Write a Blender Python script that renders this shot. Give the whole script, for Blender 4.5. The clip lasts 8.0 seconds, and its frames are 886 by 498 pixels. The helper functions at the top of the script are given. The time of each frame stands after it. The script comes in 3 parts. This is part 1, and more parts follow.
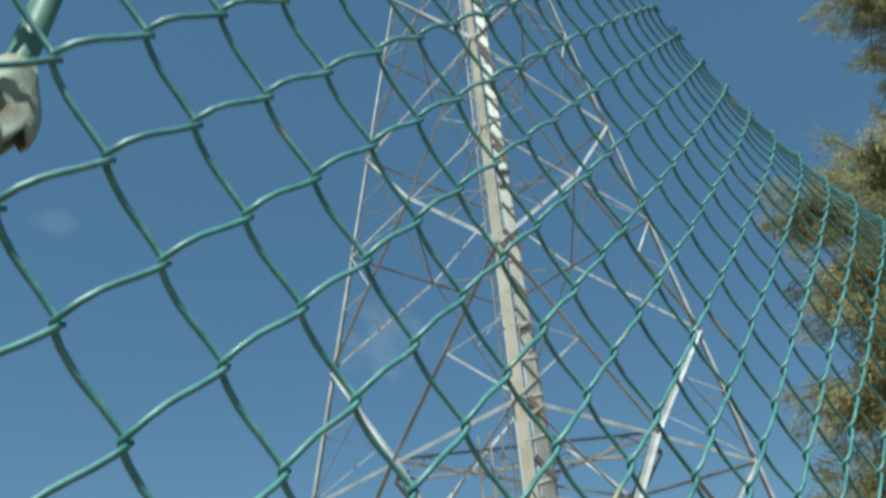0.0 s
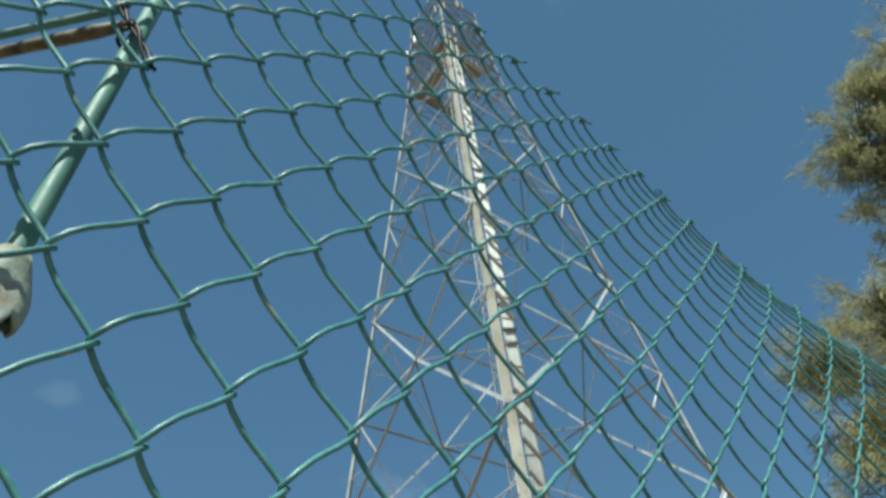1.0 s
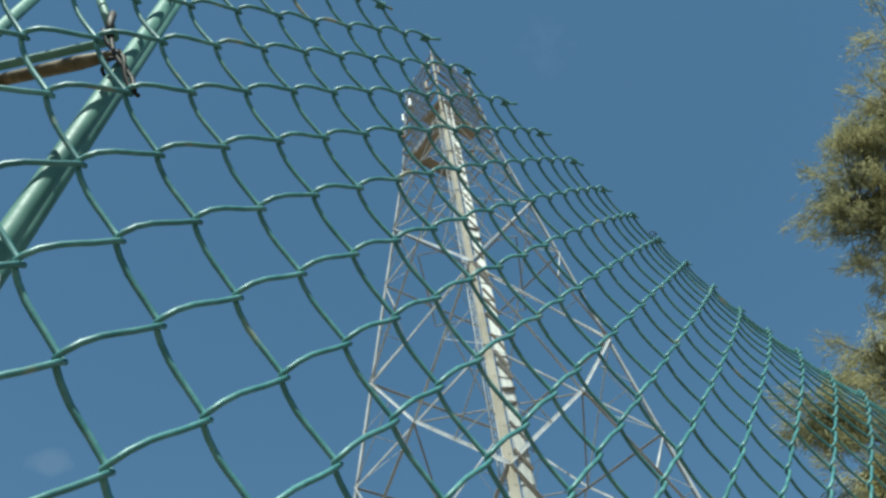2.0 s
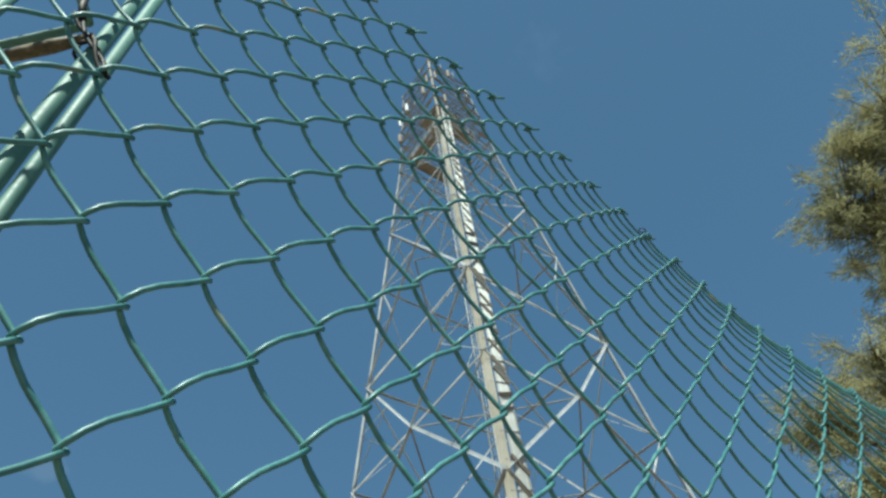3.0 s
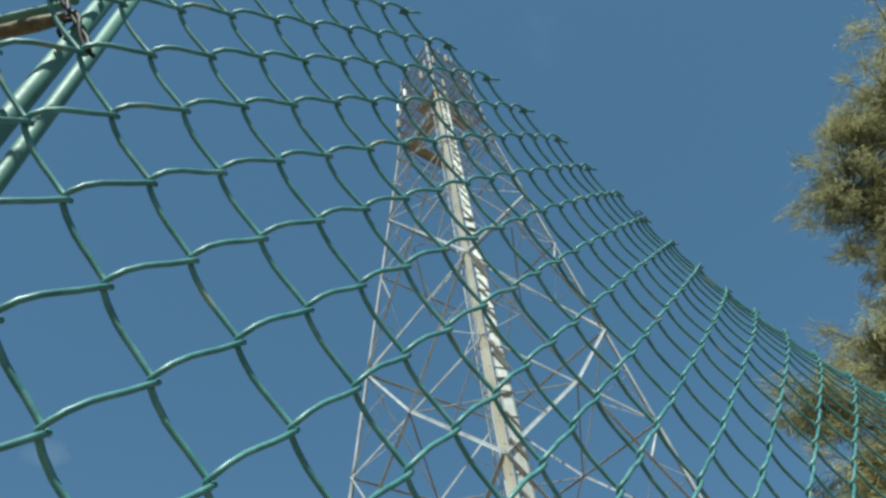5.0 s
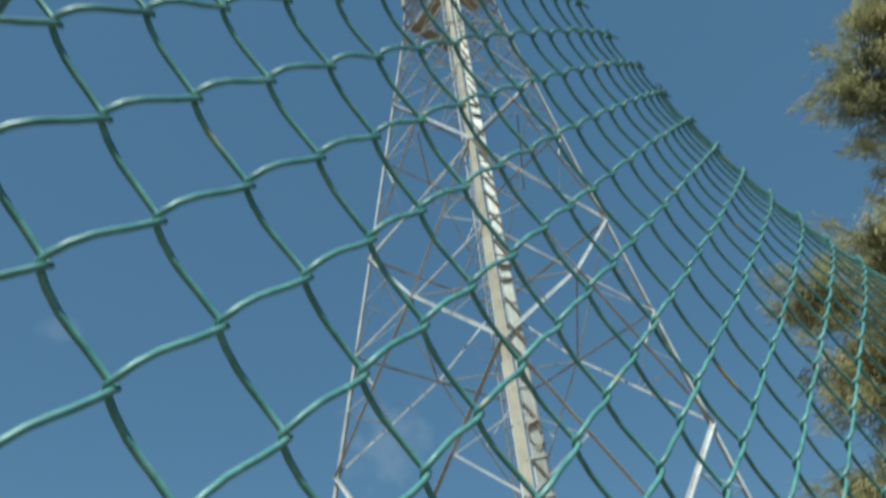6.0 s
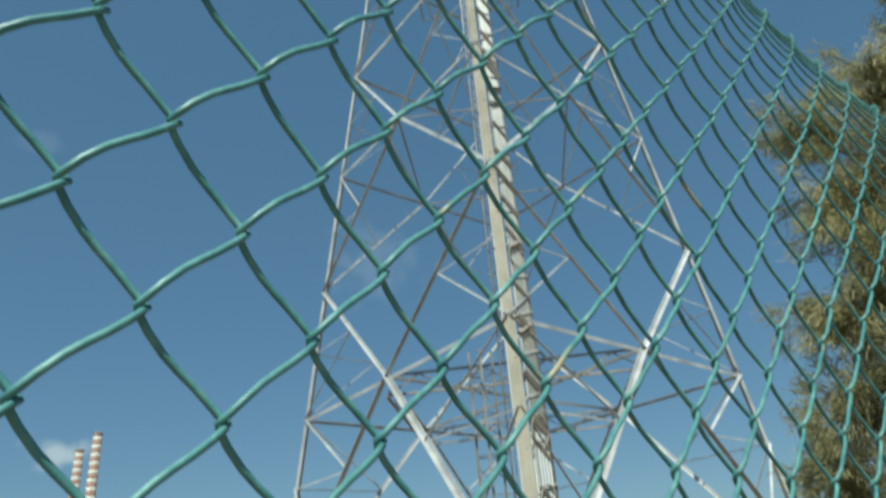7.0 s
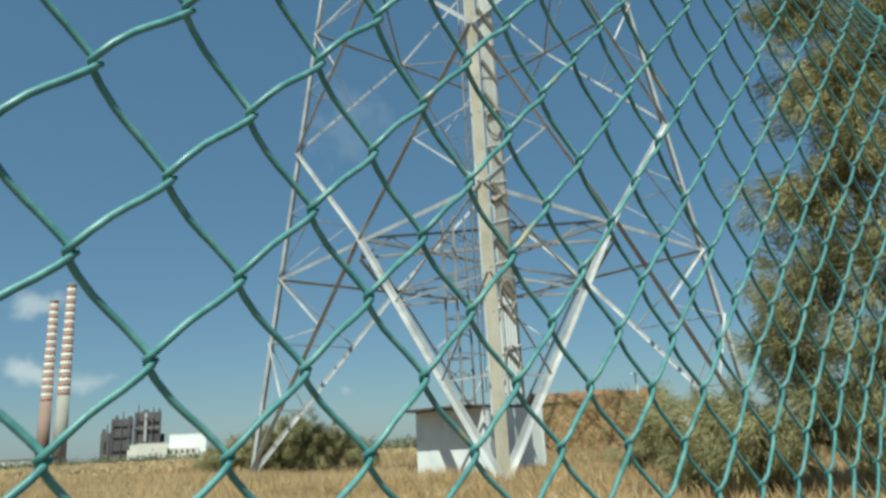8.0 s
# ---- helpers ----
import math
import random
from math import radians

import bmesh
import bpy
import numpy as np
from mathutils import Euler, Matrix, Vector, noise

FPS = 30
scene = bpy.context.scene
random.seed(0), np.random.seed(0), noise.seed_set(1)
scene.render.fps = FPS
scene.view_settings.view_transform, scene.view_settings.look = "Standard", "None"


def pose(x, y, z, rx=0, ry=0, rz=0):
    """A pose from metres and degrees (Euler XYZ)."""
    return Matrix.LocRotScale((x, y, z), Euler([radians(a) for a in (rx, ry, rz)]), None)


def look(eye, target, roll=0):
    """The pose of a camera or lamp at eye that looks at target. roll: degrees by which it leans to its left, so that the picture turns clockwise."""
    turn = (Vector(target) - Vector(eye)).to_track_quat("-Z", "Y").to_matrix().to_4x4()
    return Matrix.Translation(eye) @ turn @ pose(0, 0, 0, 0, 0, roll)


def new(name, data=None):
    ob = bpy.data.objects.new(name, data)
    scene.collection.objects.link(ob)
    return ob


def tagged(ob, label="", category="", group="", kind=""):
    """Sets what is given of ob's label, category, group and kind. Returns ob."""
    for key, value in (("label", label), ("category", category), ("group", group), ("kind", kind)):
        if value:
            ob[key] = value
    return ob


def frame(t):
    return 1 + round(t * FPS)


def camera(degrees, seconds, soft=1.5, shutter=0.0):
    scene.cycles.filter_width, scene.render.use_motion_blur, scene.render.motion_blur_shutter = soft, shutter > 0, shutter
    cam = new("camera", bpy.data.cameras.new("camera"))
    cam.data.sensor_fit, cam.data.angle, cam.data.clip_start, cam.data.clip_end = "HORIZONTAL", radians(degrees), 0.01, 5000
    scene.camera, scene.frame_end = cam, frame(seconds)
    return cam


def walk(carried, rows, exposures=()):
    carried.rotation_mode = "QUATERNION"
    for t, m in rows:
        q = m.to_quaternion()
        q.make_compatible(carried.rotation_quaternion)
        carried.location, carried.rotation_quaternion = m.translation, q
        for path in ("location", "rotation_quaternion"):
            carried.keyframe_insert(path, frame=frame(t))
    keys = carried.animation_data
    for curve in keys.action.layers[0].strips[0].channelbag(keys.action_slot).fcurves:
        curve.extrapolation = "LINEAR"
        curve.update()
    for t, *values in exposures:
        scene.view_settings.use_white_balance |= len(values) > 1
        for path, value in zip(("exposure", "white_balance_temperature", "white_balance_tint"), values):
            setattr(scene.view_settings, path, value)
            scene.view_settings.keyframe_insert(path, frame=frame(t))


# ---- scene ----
EXPOSURES = [(0.0, 0.38, 6000, -8), (1.5, 0.45, 6000, -8), (4.0, 0.45, 6000, -8), (6.5, 0.38, 6100, -8), (8.0, 0.42, 6250, -8)]
cam = camera(63.05, 8.0, soft=2.7, shutter=0.5)
PATH = [
    (0, (-0.0400, -0.0011, 1.4746), (1.1052, 1.2532, 2.5307), -4.59),
    (0.5, (-0.0352, -0.0139, 1.4779), (1.0271, 1.1429, 2.7161), -5.99),
    (1, (-0.0342, -0.0135, 1.4762), (0.9439, 1.0246, 2.8782), -6.83),
    (1.5, (-0.0274, -0.0038, 1.4733), (0.8981, 0.9550, 2.9647), -7.85),
    (3, (0.0035, 0.0065, 1.4662), (0.9222, 0.9246, 2.9870), -8.86),
    (3.5, (0.0041, 0.0069, 1.4664), (0.9277, 0.9232, 2.9854), -8.99),
    (4, (0.0094, 0.0046, 1.4658), (0.9343, 0.9210, 2.9840), -9.32),
    (5.5, (0.0122, 0.0169, 1.4685), (0.9803, 1.0132, 2.9073), -7.98),
    (6, (0.0225, 0.0368, 1.4692), (1.0732, 1.1652, 2.7430), -6.38),
    (6.5, (0.0348, 0.0425, 1.4658), (1.1660, 1.2835, 2.5522), -5.49),
    (7, (0.0349, 0.0326, 1.4615), (1.2556, 1.3606, 2.3254), -4.80),
    (7.5, (0.0205, 0.0179, 1.4563), (1.3077, 1.3933, 2.1282), -4.06),
    (8, (0.0001, 0.0000, 1.4500), (1.3422, 1.3913, 1.9630), -3.23),
]
walk(cam, [(t, look(eye, target, roll)) for t, eye, target, roll in PATH], EXPOSURES)

# ---- world, sun ----
SUN = Vector((-0.463, -0.362, 0.809)).normalized()
world = bpy.data.worlds.new("sky")
scene.world = world
world.use_nodes = True
wn, wl = world.node_tree.nodes, world.node_tree.links
wn.clear()
sky = wn.new("ShaderNodeTexSky")
sky.sky_type = "NISHITA"
sky.sun_disc = False
sky.sun_elevation = math.asin(SUN.z)
sky.sun_rotation = math.atan2(SUN.x, SUN.y)
sky.air_density, sky.dust_density, sky.ozone_density = 1.0, 0.4, 2.0
back = wn.new("ShaderNodeBackground")
back.inputs["Strength"].default_value = 0.085
# small fair-weather clouds low over the plain
coord = wn.new("ShaderNodeTexCoord")
wob = wn.new("ShaderNodeTexNoise")
wob.inputs["Scale"].default_value, wob.inputs["Detail"].default_value = 28.0, 5.0
wl.new(coord.outputs["Generated"], wob.inputs["Vector"])
last = None
for (cx, cy, cz), wide, tall, much in (((0.236, 0.954, 0.185), 0.060, 0.022, 0.75), ((0.238, 0.966, 0.105), 0.050, 0.024, 0.95), ((0.290, 0.953, 0.092), 0.040, 0.016, 0.75), ((0.584, 0.808, 0.074), 0.020, 0.014, 0.5), ((0.139, 0.840, 0.523), 0.030, 0.020, 0.09), ((0.535, 0.731, 0.422), 0.085, 0.075, 0.13), ((0.43, 0.196, 0.881), 0.05, 0.03, 0.04)):
    off = wn.new("ShaderNodeVectorMath")
    off.operation = "SUBTRACT"
    c = Vector((cx, cy, cz)).normalized()
    off.inputs[1].default_value = c
    wl.new(coord.outputs["Generated"], off.inputs[0])
    sc = wn.new("ShaderNodeVectorMath")
    sc.operation = "MULTIPLY"
    sc.inputs[1].default_value = (1 / wide, 1 / wide, 1 / tall)
    wl.new(off.outputs[0], sc.inputs[0])
    ln = wn.new("ShaderNodeVectorMath")
    ln.operation = "LENGTH"
    wl.new(sc.outputs[0], ln.inputs[0])
    ad = wn.new("ShaderNodeMath")
    ad.operation = "MULTIPLY_ADD"
    wl.new(wob.outputs["Fac"], ad.inputs[0])
    ad.inputs[1].default_value = 2.6
    wl.new(ln.outputs["Value"], ad.inputs[2])
    mr = wn.new("ShaderNodeMapRange")
    mr.interpolation_type = "SMOOTHSTEP"
    mr.inputs["From Min"].default_value, mr.inputs["From Max"].default_value = 1.2, 2.2
    mr.inputs["To Min"].default_value, mr.inputs["To Max"].default_value = much, 0.0
    wl.new(ad.outputs[0], mr.inputs["Value"])
    if last is None:
        last = mr.outputs[0]
    else:
        mx = wn.new("ShaderNodeMath")
        mx.operation = "MAXIMUM"
        wl.new(last, mx.inputs[0])
        wl.new(mr.outputs[0], mx.inputs[1])
        last = mx.outputs[0]
mix = wn.new("ShaderNodeMix")
mix.data_type = "RGBA"
wl.new(last, mix.inputs["Factor"])
# the clear sky, evened out by a thin uniform veil
veil = wn.new("ShaderNodeMix")
veil.data_type = "RGBA"
veil.inputs["Factor"].default_value = 0.62
wl.new(sky.outputs[0], veil.inputs["A"])
veil.inputs["B"].default_value = (0.80, 1.64, 2.86, 1)
wl.new(veil.outputs["Result"], mix.inputs["A"])
mix.inputs["B"].default_value = (5.0, 5.4, 5.9, 1)
wl.new(mix.outputs["Result"], back.inputs["Color"])
wo = wn.new("ShaderNodeOutputWorld")
wl.new(back.outputs[0], wo.inputs["Surface"])

sun = new("sun", bpy.data.lights.new("sun", "SUN"))
sun.data.energy, sun.data.angle, sun.data.color = 4.8, radians(0.53), (1.0, 0.95, 0.87)
sun.matrix_world = look(SUN * 50, (0, 0, 0))


# ---- materials ----
def material(name, colours, scale=8.0, rough=0.6, metal=0.0, bump=0.15, fine=60.0, per_object=0.0, per_island=0.0, dist=0.004):
    """Noise between several colours, a finer grain in the relief, and an own shade for every object or island."""
    m = bpy.data.materials.new(name)
    m.use_nodes = True
    n, l = m.node_tree.nodes, m.node_tree.links
    b = n["Principled BSDF"]
    tc = n.new("ShaderNodeTexCoord")
    big = n.new("ShaderNodeTexNoise")
    big.inputs["Scale"].default_value, big.inputs["Detail"].default_value, big.inputs["Roughness"].default_value = scale, 6.0, 0.62
    l.new(tc.outputs["Object"], big.inputs["Vector"])
    ramp = n.new("ShaderNodeValToRGB")
    els = ramp.color_ramp.elements
    while len(els) < len(colours):
        els.new(0.5)
    for i, c in enumerate(colours):
        els[i].position = 0.3 + 0.4 * i / max(1, len(colours) - 1)
        els[i].color = (*c, 1)
    l.new(big.outputs["Fac"], ramp.inputs["Fac"])
    out = ramp.outputs["Color"]
    for amount, kind in ((per_object, "ShaderNodeObjectInfo"), (per_island, "ShaderNodeNewGeometry")):
        if amount:
            info = n.new(kind)
            hsv = n.new("ShaderNodeHueSaturation")
            mr = n.new("ShaderNodeMapRange")
            mr.inputs["To Min"].default_value, mr.inputs["To Max"].default_value = 1 - amount, 1 + amount
            l.new(info.outputs["Random" if kind == "ShaderNodeObjectInfo" else "Random Per Island"], mr.inputs["Value"])
            l.new(mr.outputs[0], hsv.inputs["Value"])
            l.new(out, hsv.inputs["Color"])
            out = hsv.outputs["Color"]
    l.new(out, b.inputs["Base Color"])
    small = n.new("ShaderNodeTexNoise")
    small.inputs["Scale"].default_value, small.inputs["Detail"].default_value = fine, 4.0
    l.new(tc.outputs["Object"], small.inputs["Vector"])
    rr = n.new("ShaderNodeMapRange")
    rr.inputs["To Min"].default_value, rr.inputs["To Max"].default_value = max(0.02, rough - 0.12), min(1.0, rough + 0.12)
    l.new(small.outputs["Fac"], rr.inputs["Value"])
    l.new(rr.outputs[0], b.inputs["Roughness"])
    b.inputs["Metallic"].default_value = metal
    if bump:
        bp = n.new("ShaderNodeBump")
        bp.inputs["Strength"].default_value, bp.inputs["Distance"].default_value = bump, dist
        l.new(small.outputs["Fac"], bp.inputs["Height"])
        l.new(bp.outputs[0], b.inputs["Normal"])
    return m


WIRE = material("green plastic coating", [(0.042, 0.150, 0.160), (0.080, 0.212, 0.209), (0.142, 0.300, 0.286)], 75, 0.42, 0, 0.22, 420, per_object=0.12, dist=0.0004)
def worn_coating():
    """The green coating with rubbed patches where the tan undercoat shows."""
    n, l = WIRE.node_tree.nodes, WIRE.node_tree.links
    b = n["Principled BSDF"]
    old = b.inputs["Base Color"].links[0].from_socket
    tc = n.new("ShaderNodeTexCoord")
    patch = n.new("ShaderNodeTexNoise")
    patch.inputs["Scale"].default_value, patch.inputs["Detail"].default_value = 22.0, 3.0
    l.new(tc.outputs["Object"], patch.inputs["Vector"])
    mr = n.new("ShaderNodeMapRange")
    mr.inputs["From Min"].default_value, mr.inputs["From Max"].default_value = 0.66, 0.73
    l.new(patch.outputs["Fac"], mr.inputs["Value"])
    mx = n.new("ShaderNodeMix")
    mx.data_type = "RGBA"
    l.new(mr.outputs[0], mx.inputs["Factor"])
    l.new(old, mx.inputs["A"])
    mx.inputs["B"].default_value = (0.33, 0.30, 0.18, 1)
    l.new(mx.outputs["Result"], b.inputs["Base Color"])


worn_coating()
PIPE = material("green painted steel tube", [(0.065, 0.150, 0.125), (0.10, 0.21, 0.17), (0.16, 0.28, 0.225)], 25, 0.55, 0.0, 0.15, 300, dist=0.0005)
SLEEVE = material("torn pale plastic sleeve", [(0.13, 0.20, 0.17), (0.32, 0.36, 0.30), (0.20, 0.15, 0.10)], 40, 0.6, 0, 0.5, 200, dist=0.002)
RUST = material("rusty iron", [(0.030, 0.022, 0.014), (0.15, 0.115, 0.070), (0.38, 0.32, 0.23)], 70, 0.7, 0.2, 0.5, 300, dist=0.001)
TIE = material("blackened tie wire", [(0.012, 0.009, 0.008), (0.03, 0.02, 0.015)], 80, 0.6, 0.3, 0.3, 500, dist=0.0005)
STEEL = material("weathered galvanised steel", [(0.29, 0.292, 0.295), (0.43, 0.432, 0.435), (0.57, 0.572, 0.575)], 0.8, 0.45, 0.05, 0.1, 25, per_object=0.16)
LEGSTEEL = material("beige weathered leg steel", [(0.37, 0.325, 0.248), (0.47, 0.418, 0.332), (0.56, 0.508, 0.418)], 0.6, 0.6, 0.1, 0.1, 20)
DULL = material("dull brown steel plate", [(0.22, 0.185, 0.150), (0.33, 0.285, 0.235)], 1.2, 0.7, 0.1, 0.1, 15)
# a darker, browner variant of STEEL for the inner, riser and head bars
DARKSTEEL = material("darker brown-grey steel", [(0.17, 0.155, 0.14), (0.26, 0.24, 0.215), (0.35, 0.325, 0.295)], 0.8, 0.6, 0.05, 0.1, 25, per_object=0.16)
CABLE = material("pale cable sheath", [(0.54, 0.53, 0.49), (0.74, 0.73, 0.69)], 1.0, 0.5, 0, 0.0, 20, per_object=0.12)
WHITE = material("white painted sheet", [(0.70, 0.72, 0.72), (0.8, 0.81, 0.8)], 2, 0.5, 0, 0.05, 20)
PLASTER = material("white limewashed plaster", [(0.54, 0.56, 0.57), (0.65, 0.67, 0.67), (0.71, 0.72, 0.71)], 1.2, 0.85, 0, 0.3, 40)
ROOFING = material("brown roofing felt", [(0.055, 0.045, 0.04), (0.10, 0.08, 0.07)], 2, 0.85, 0, 0.3, 30)
CREAM = material("cream rendered wall", [(0.50, 0.48, 0.42), (0.62, 0.60, 0.53)], 0.1, 0.85, 0, 0.0, 2)
CONCRETE = material("grey concrete", [(0.26, 0.25, 0.23), (0.36, 0.35, 0.32)], 0.3, 0.9, 0, 0.2, 20)
EARTH = material("dry field soil", [(0.115, 0.088, 0.055), (0.155, 0.120, 0.075), (0.195, 0.150, 0.098)], 0.25, 0.95, 0, 0.6, 6, dist=0.05)
STRAW = material("dry grass", [(0.46, 0.325, 0.165), (0.62, 0.455, 0.25), (0.72, 0.56, 0.35)], 0.2, 0.85, 0, 0.0, 20, per_island=0.2)
BANK = material("rust coloured earth", [(0.15, 0.085, 0.045), (0.23, 0.13, 0.07), (0.28, 0.18, 0.10)], 0.5, 0.95, 0, 0.6, 5, dist=0.1)
LEAF = material("olive feathery foliage", [(0.185, 0.185, 0.090), (0.345, 0.322, 0.165), (0.50, 0.455, 0.255)], 0.7, 0.7, 0, 0.0, 20, per_island=0.35)
SCRUB = material("dusty scrub foliage", [(0.23, 0.225, 0.11), (0.39, 0.36, 0.19), (0.50, 0.45, 0.27)], 0.6, 0.75, 0, 0.0, 20, per_island=0.35)
WEED = material("yellow-green weeds", [(0.20, 0.19, 0.07), (0.33, 0.30, 0.12), (0.42, 0.34, 0.15)], 0.3, 0.8, 0, 0.0, 20, per_island=0.3)
for leaf in (LEAF, SCRUB, STRAW, WEED):
    n, l = leaf.node_tree.nodes, leaf.node_tree.links
    b = n["Principled BSDF"]
    tr = n.new("ShaderNodeBsdfTranslucent")
    l.new(b.inputs["Base Color"].links[0].from_socket, tr.inputs["Color"])
    ms = n.new("ShaderNodeMixShader")
    ms.inputs[0].default_value = 0.5
    l.new(b.outputs[0], ms.inputs[1])
    l.new(tr.outputs[0], ms.inputs[2])
    l.new(ms.outputs[0], n["Material Output"].inputs["Surface"])
BARK = material("grey-brown bark", [(0.07, 0.05, 0.035), (0.14, 0.10, 0.07)], 6, 0.9, 0, 0.6, 30, dist=0.02)
RED = material("red chimney paint", [(0.33, 0.185, 0.145), (0.40, 0.235, 0.185)], 0.05, 0.8, 0, 0.0, 1)
PALE = material("pale chimney paint", [(0.62, 0.58, 0.52), (0.72, 0.68, 0.62)], 0.05, 0.8, 0, 0.0, 1)
SHAFT_RED = material("reddish chimney shaft", [(0.235, 0.155, 0.125), (0.28, 0.19, 0.155)], 0.05, 0.85, 0, 0.0, 1)
SHAFT_GREY = material("grey chimney concrete", [(0.25, 0.235, 0.21), (0.32, 0.305, 0.27)], 0.05, 0.85, 0, 0.0, 1)
DARKPLANT = material("dark industrial cladding", [(0.055, 0.053, 0.060), (0.090, 0.082, 0.084), (0.135, 0.120, 0.116)], 0.06, 0.8, 0.0, 0.0, 1)
FARGREEN = material("distant scrub", [(0.10, 0.115, 0.07), (0.18, 0.18, 0.11)], 0.05, 0.9, 0, 0.0, 1)


# ---- mesh helpers ----
def mesh_of(name, verts, faces, mat, smooth=False):
    me = bpy.data.meshes.new(name)
    me.from_pydata(verts, [], faces)
    me.materials.append(mat)
    if smooth:
        me.polygons.foreach_set("use_smooth", [True] * len(me.polygons))
    me.update()
    return me


def place(name, me, parent=None, label=""):
    ob = new(name, me)
    if parent:
        ob.parent = parent
    if label:
        ob["label"] = label
    return ob


def thing(name, x, y, z, label, category, group="", kind=""):
    ob = new(name)
    ob.matrix_world = pose(x, y, z)
    ob.empty_display_size = 0.1
    return tagged(ob, label, category, group, kind)


def tube(points, radius, sides=8, closed_ends=True, radii=None):
    """A tube along a line of points."""
    pts = [Vector(p) for p in points]
    verts, faces = [], []
    ref = Vector((0.3, 0.2, 0.93))
    for i, p in enumerate(pts):
        d = (pts[min(i + 1, len(pts) - 1)] - pts[max(i - 1, 0)]).normalized()
        a = d.cross(ref)
        if a.length < 1e-3:
            a = d.cross(Vector((1, 0, 0)))
        a.normalize()
        b = d.cross(a)
        r = radii[i] if radii else radius
        for k in range(sides):
            t = 2 * math.pi * k / sides
            verts.append(p + (a * math.cos(t) + b * math.sin(t)) * r)
    for i in range(len(pts) - 1):
        for k in range(sides):
            j = (k + 1) % sides
            faces.append((i * sides + k, i * sides + j, (i + 1) * sides + j, (i + 1) * sides + k))
    if closed_ends:
        faces.append(tuple(range(sides))[::-1])
        faces.append(tuple((len(pts) - 1) * sides + k for k in range(sides)))
    return verts, faces


def part_tube(name, points, radius, mat, parent, label="", sides=8, radii=None):
    base = parent.matrix_world.translation if parent else Vector()
    v, f = tube([Vector(p) - base for p in points], radius, sides, True, radii)
    return place(name, mesh_of(name, v, f, mat, True), parent, label)


def block(lo, hi, bevel=0.0):
    bm = bmesh.new()
    bmesh.ops.create_cube(bm, size=1)
    for v in bm.verts:
        v.co = Vector([lo[i] + (v.co[i] + 0.5) * (hi[i] - lo[i]) for i in range(3)])
    if bevel:
        bmesh.ops.bevel(bm, geom=bm.edges[:], offset=bevel, segments=1, affect="EDGES")
    return bm


def part(name, bm, mat, parent, label=""):
    me = bpy.data.meshes.new(name)
    bm.to_mesh(me)
    bm.free()
    me.materials.append(mat)
    return place(name, me, parent, label)


def angle_bar(p, q, out, inn, w, t=0.02):
    """An L section from p to q: one flange along 'out', the other along 'inn'."""
    p, q = Vector(p), Vector(q)
    d = (q - p).normalized()
    a = (Vector(out) - d * d.dot(Vector(out))).normalized()
    b = (Vector(inn) - d * d.dot(Vector(inn)))
    b = (b - a * a.dot(b)).normalized()
    prof = [(0, 0), (w, 0), (w, t), (t, t), (t, w), (0, w)]
    verts = [e + a * u + b * v for e in (p, q) for u, v in prof]
    n = len(prof)
    faces = [(i, (i + 1) % n, n + (i + 1) % n, n + i) for i in range(n)]
    faces += [(0, 1, 2, 3), (0, 3, 4, 5), (n + 3, n + 2, n + 1, n), (n + 5, n + 4, n + 3, n)]
    return verts, faces


# ---- ground ----
def ground_height(x, y):
    return 0.05 * noise.noise(Vector((x * 0.11, y * 0.11, 0.0))) + 0.02 * noise.noise(Vector((x * 0.7, y * 0.7, 3.0)))


def build_ground():
    rings = [0, 1, 2, 3, 4.5, 6, 8, 10, 13, 16, 20, 25, 31, 39, 49, 62, 80, 110, 160, 250, 400, 700, 1200, 2200, 4200]
    around = 96
    verts, faces = [(0, 0, ground_height(0, 0))], []
    for r in rings[1:]:
        for k in range(around):
            t = 2 * math.pi * k / around
            x, y = r * math.cos(t), r * math.sin(t)
            verts.append((x, y, ground_height(x, y) if r < 200 else 0.0))
    for k in range(around):
        faces.append((0, 1 + k, 1 + (k + 1) % around))
    for i in range(len(rings) - 2):
        for k in range(around):
            a, b = 1 + i * around + k, 1 + i * around + (k + 1) % around
            faces.append((a, a + around, b + around, b))
    tagged(place("ground", mesh_of("ground", verts, faces, EARTH, True)), "flat dry field of bare straw-coloured earth", "ground", kind="structure")


build_ground()


# ---- the lattice tower ----
TC = Vector((28.04, 25.66, 0))
PHI = 0.7427
# the plan is a kite: the near corner stands further out than the other three
REACH = (1.127, 1.0, 1.0, 1.0)
KNEE, HEAD = 58.0, 71.8


def half(z):
    return 13.017 * (1 - 0.0111 * z) if z < KNEE else 4.64 - (z - KNEE) * 0.085


def corner(k, z):
    """Corner k of the tower: 0 near, 1, 2 far, 3, counted clockwise from above."""
    a = PHI + math.pi - k * math.pi / 2
    r = half(z) * REACH[k]
    return Vector((TC.x + r * math.cos(a), TC.y + r * math.sin(a), z))


tower = thing("lattice_tower", TC.x, TC.y, 0, "tall square lattice tower of beige-grey steel in a dry field", "tower")


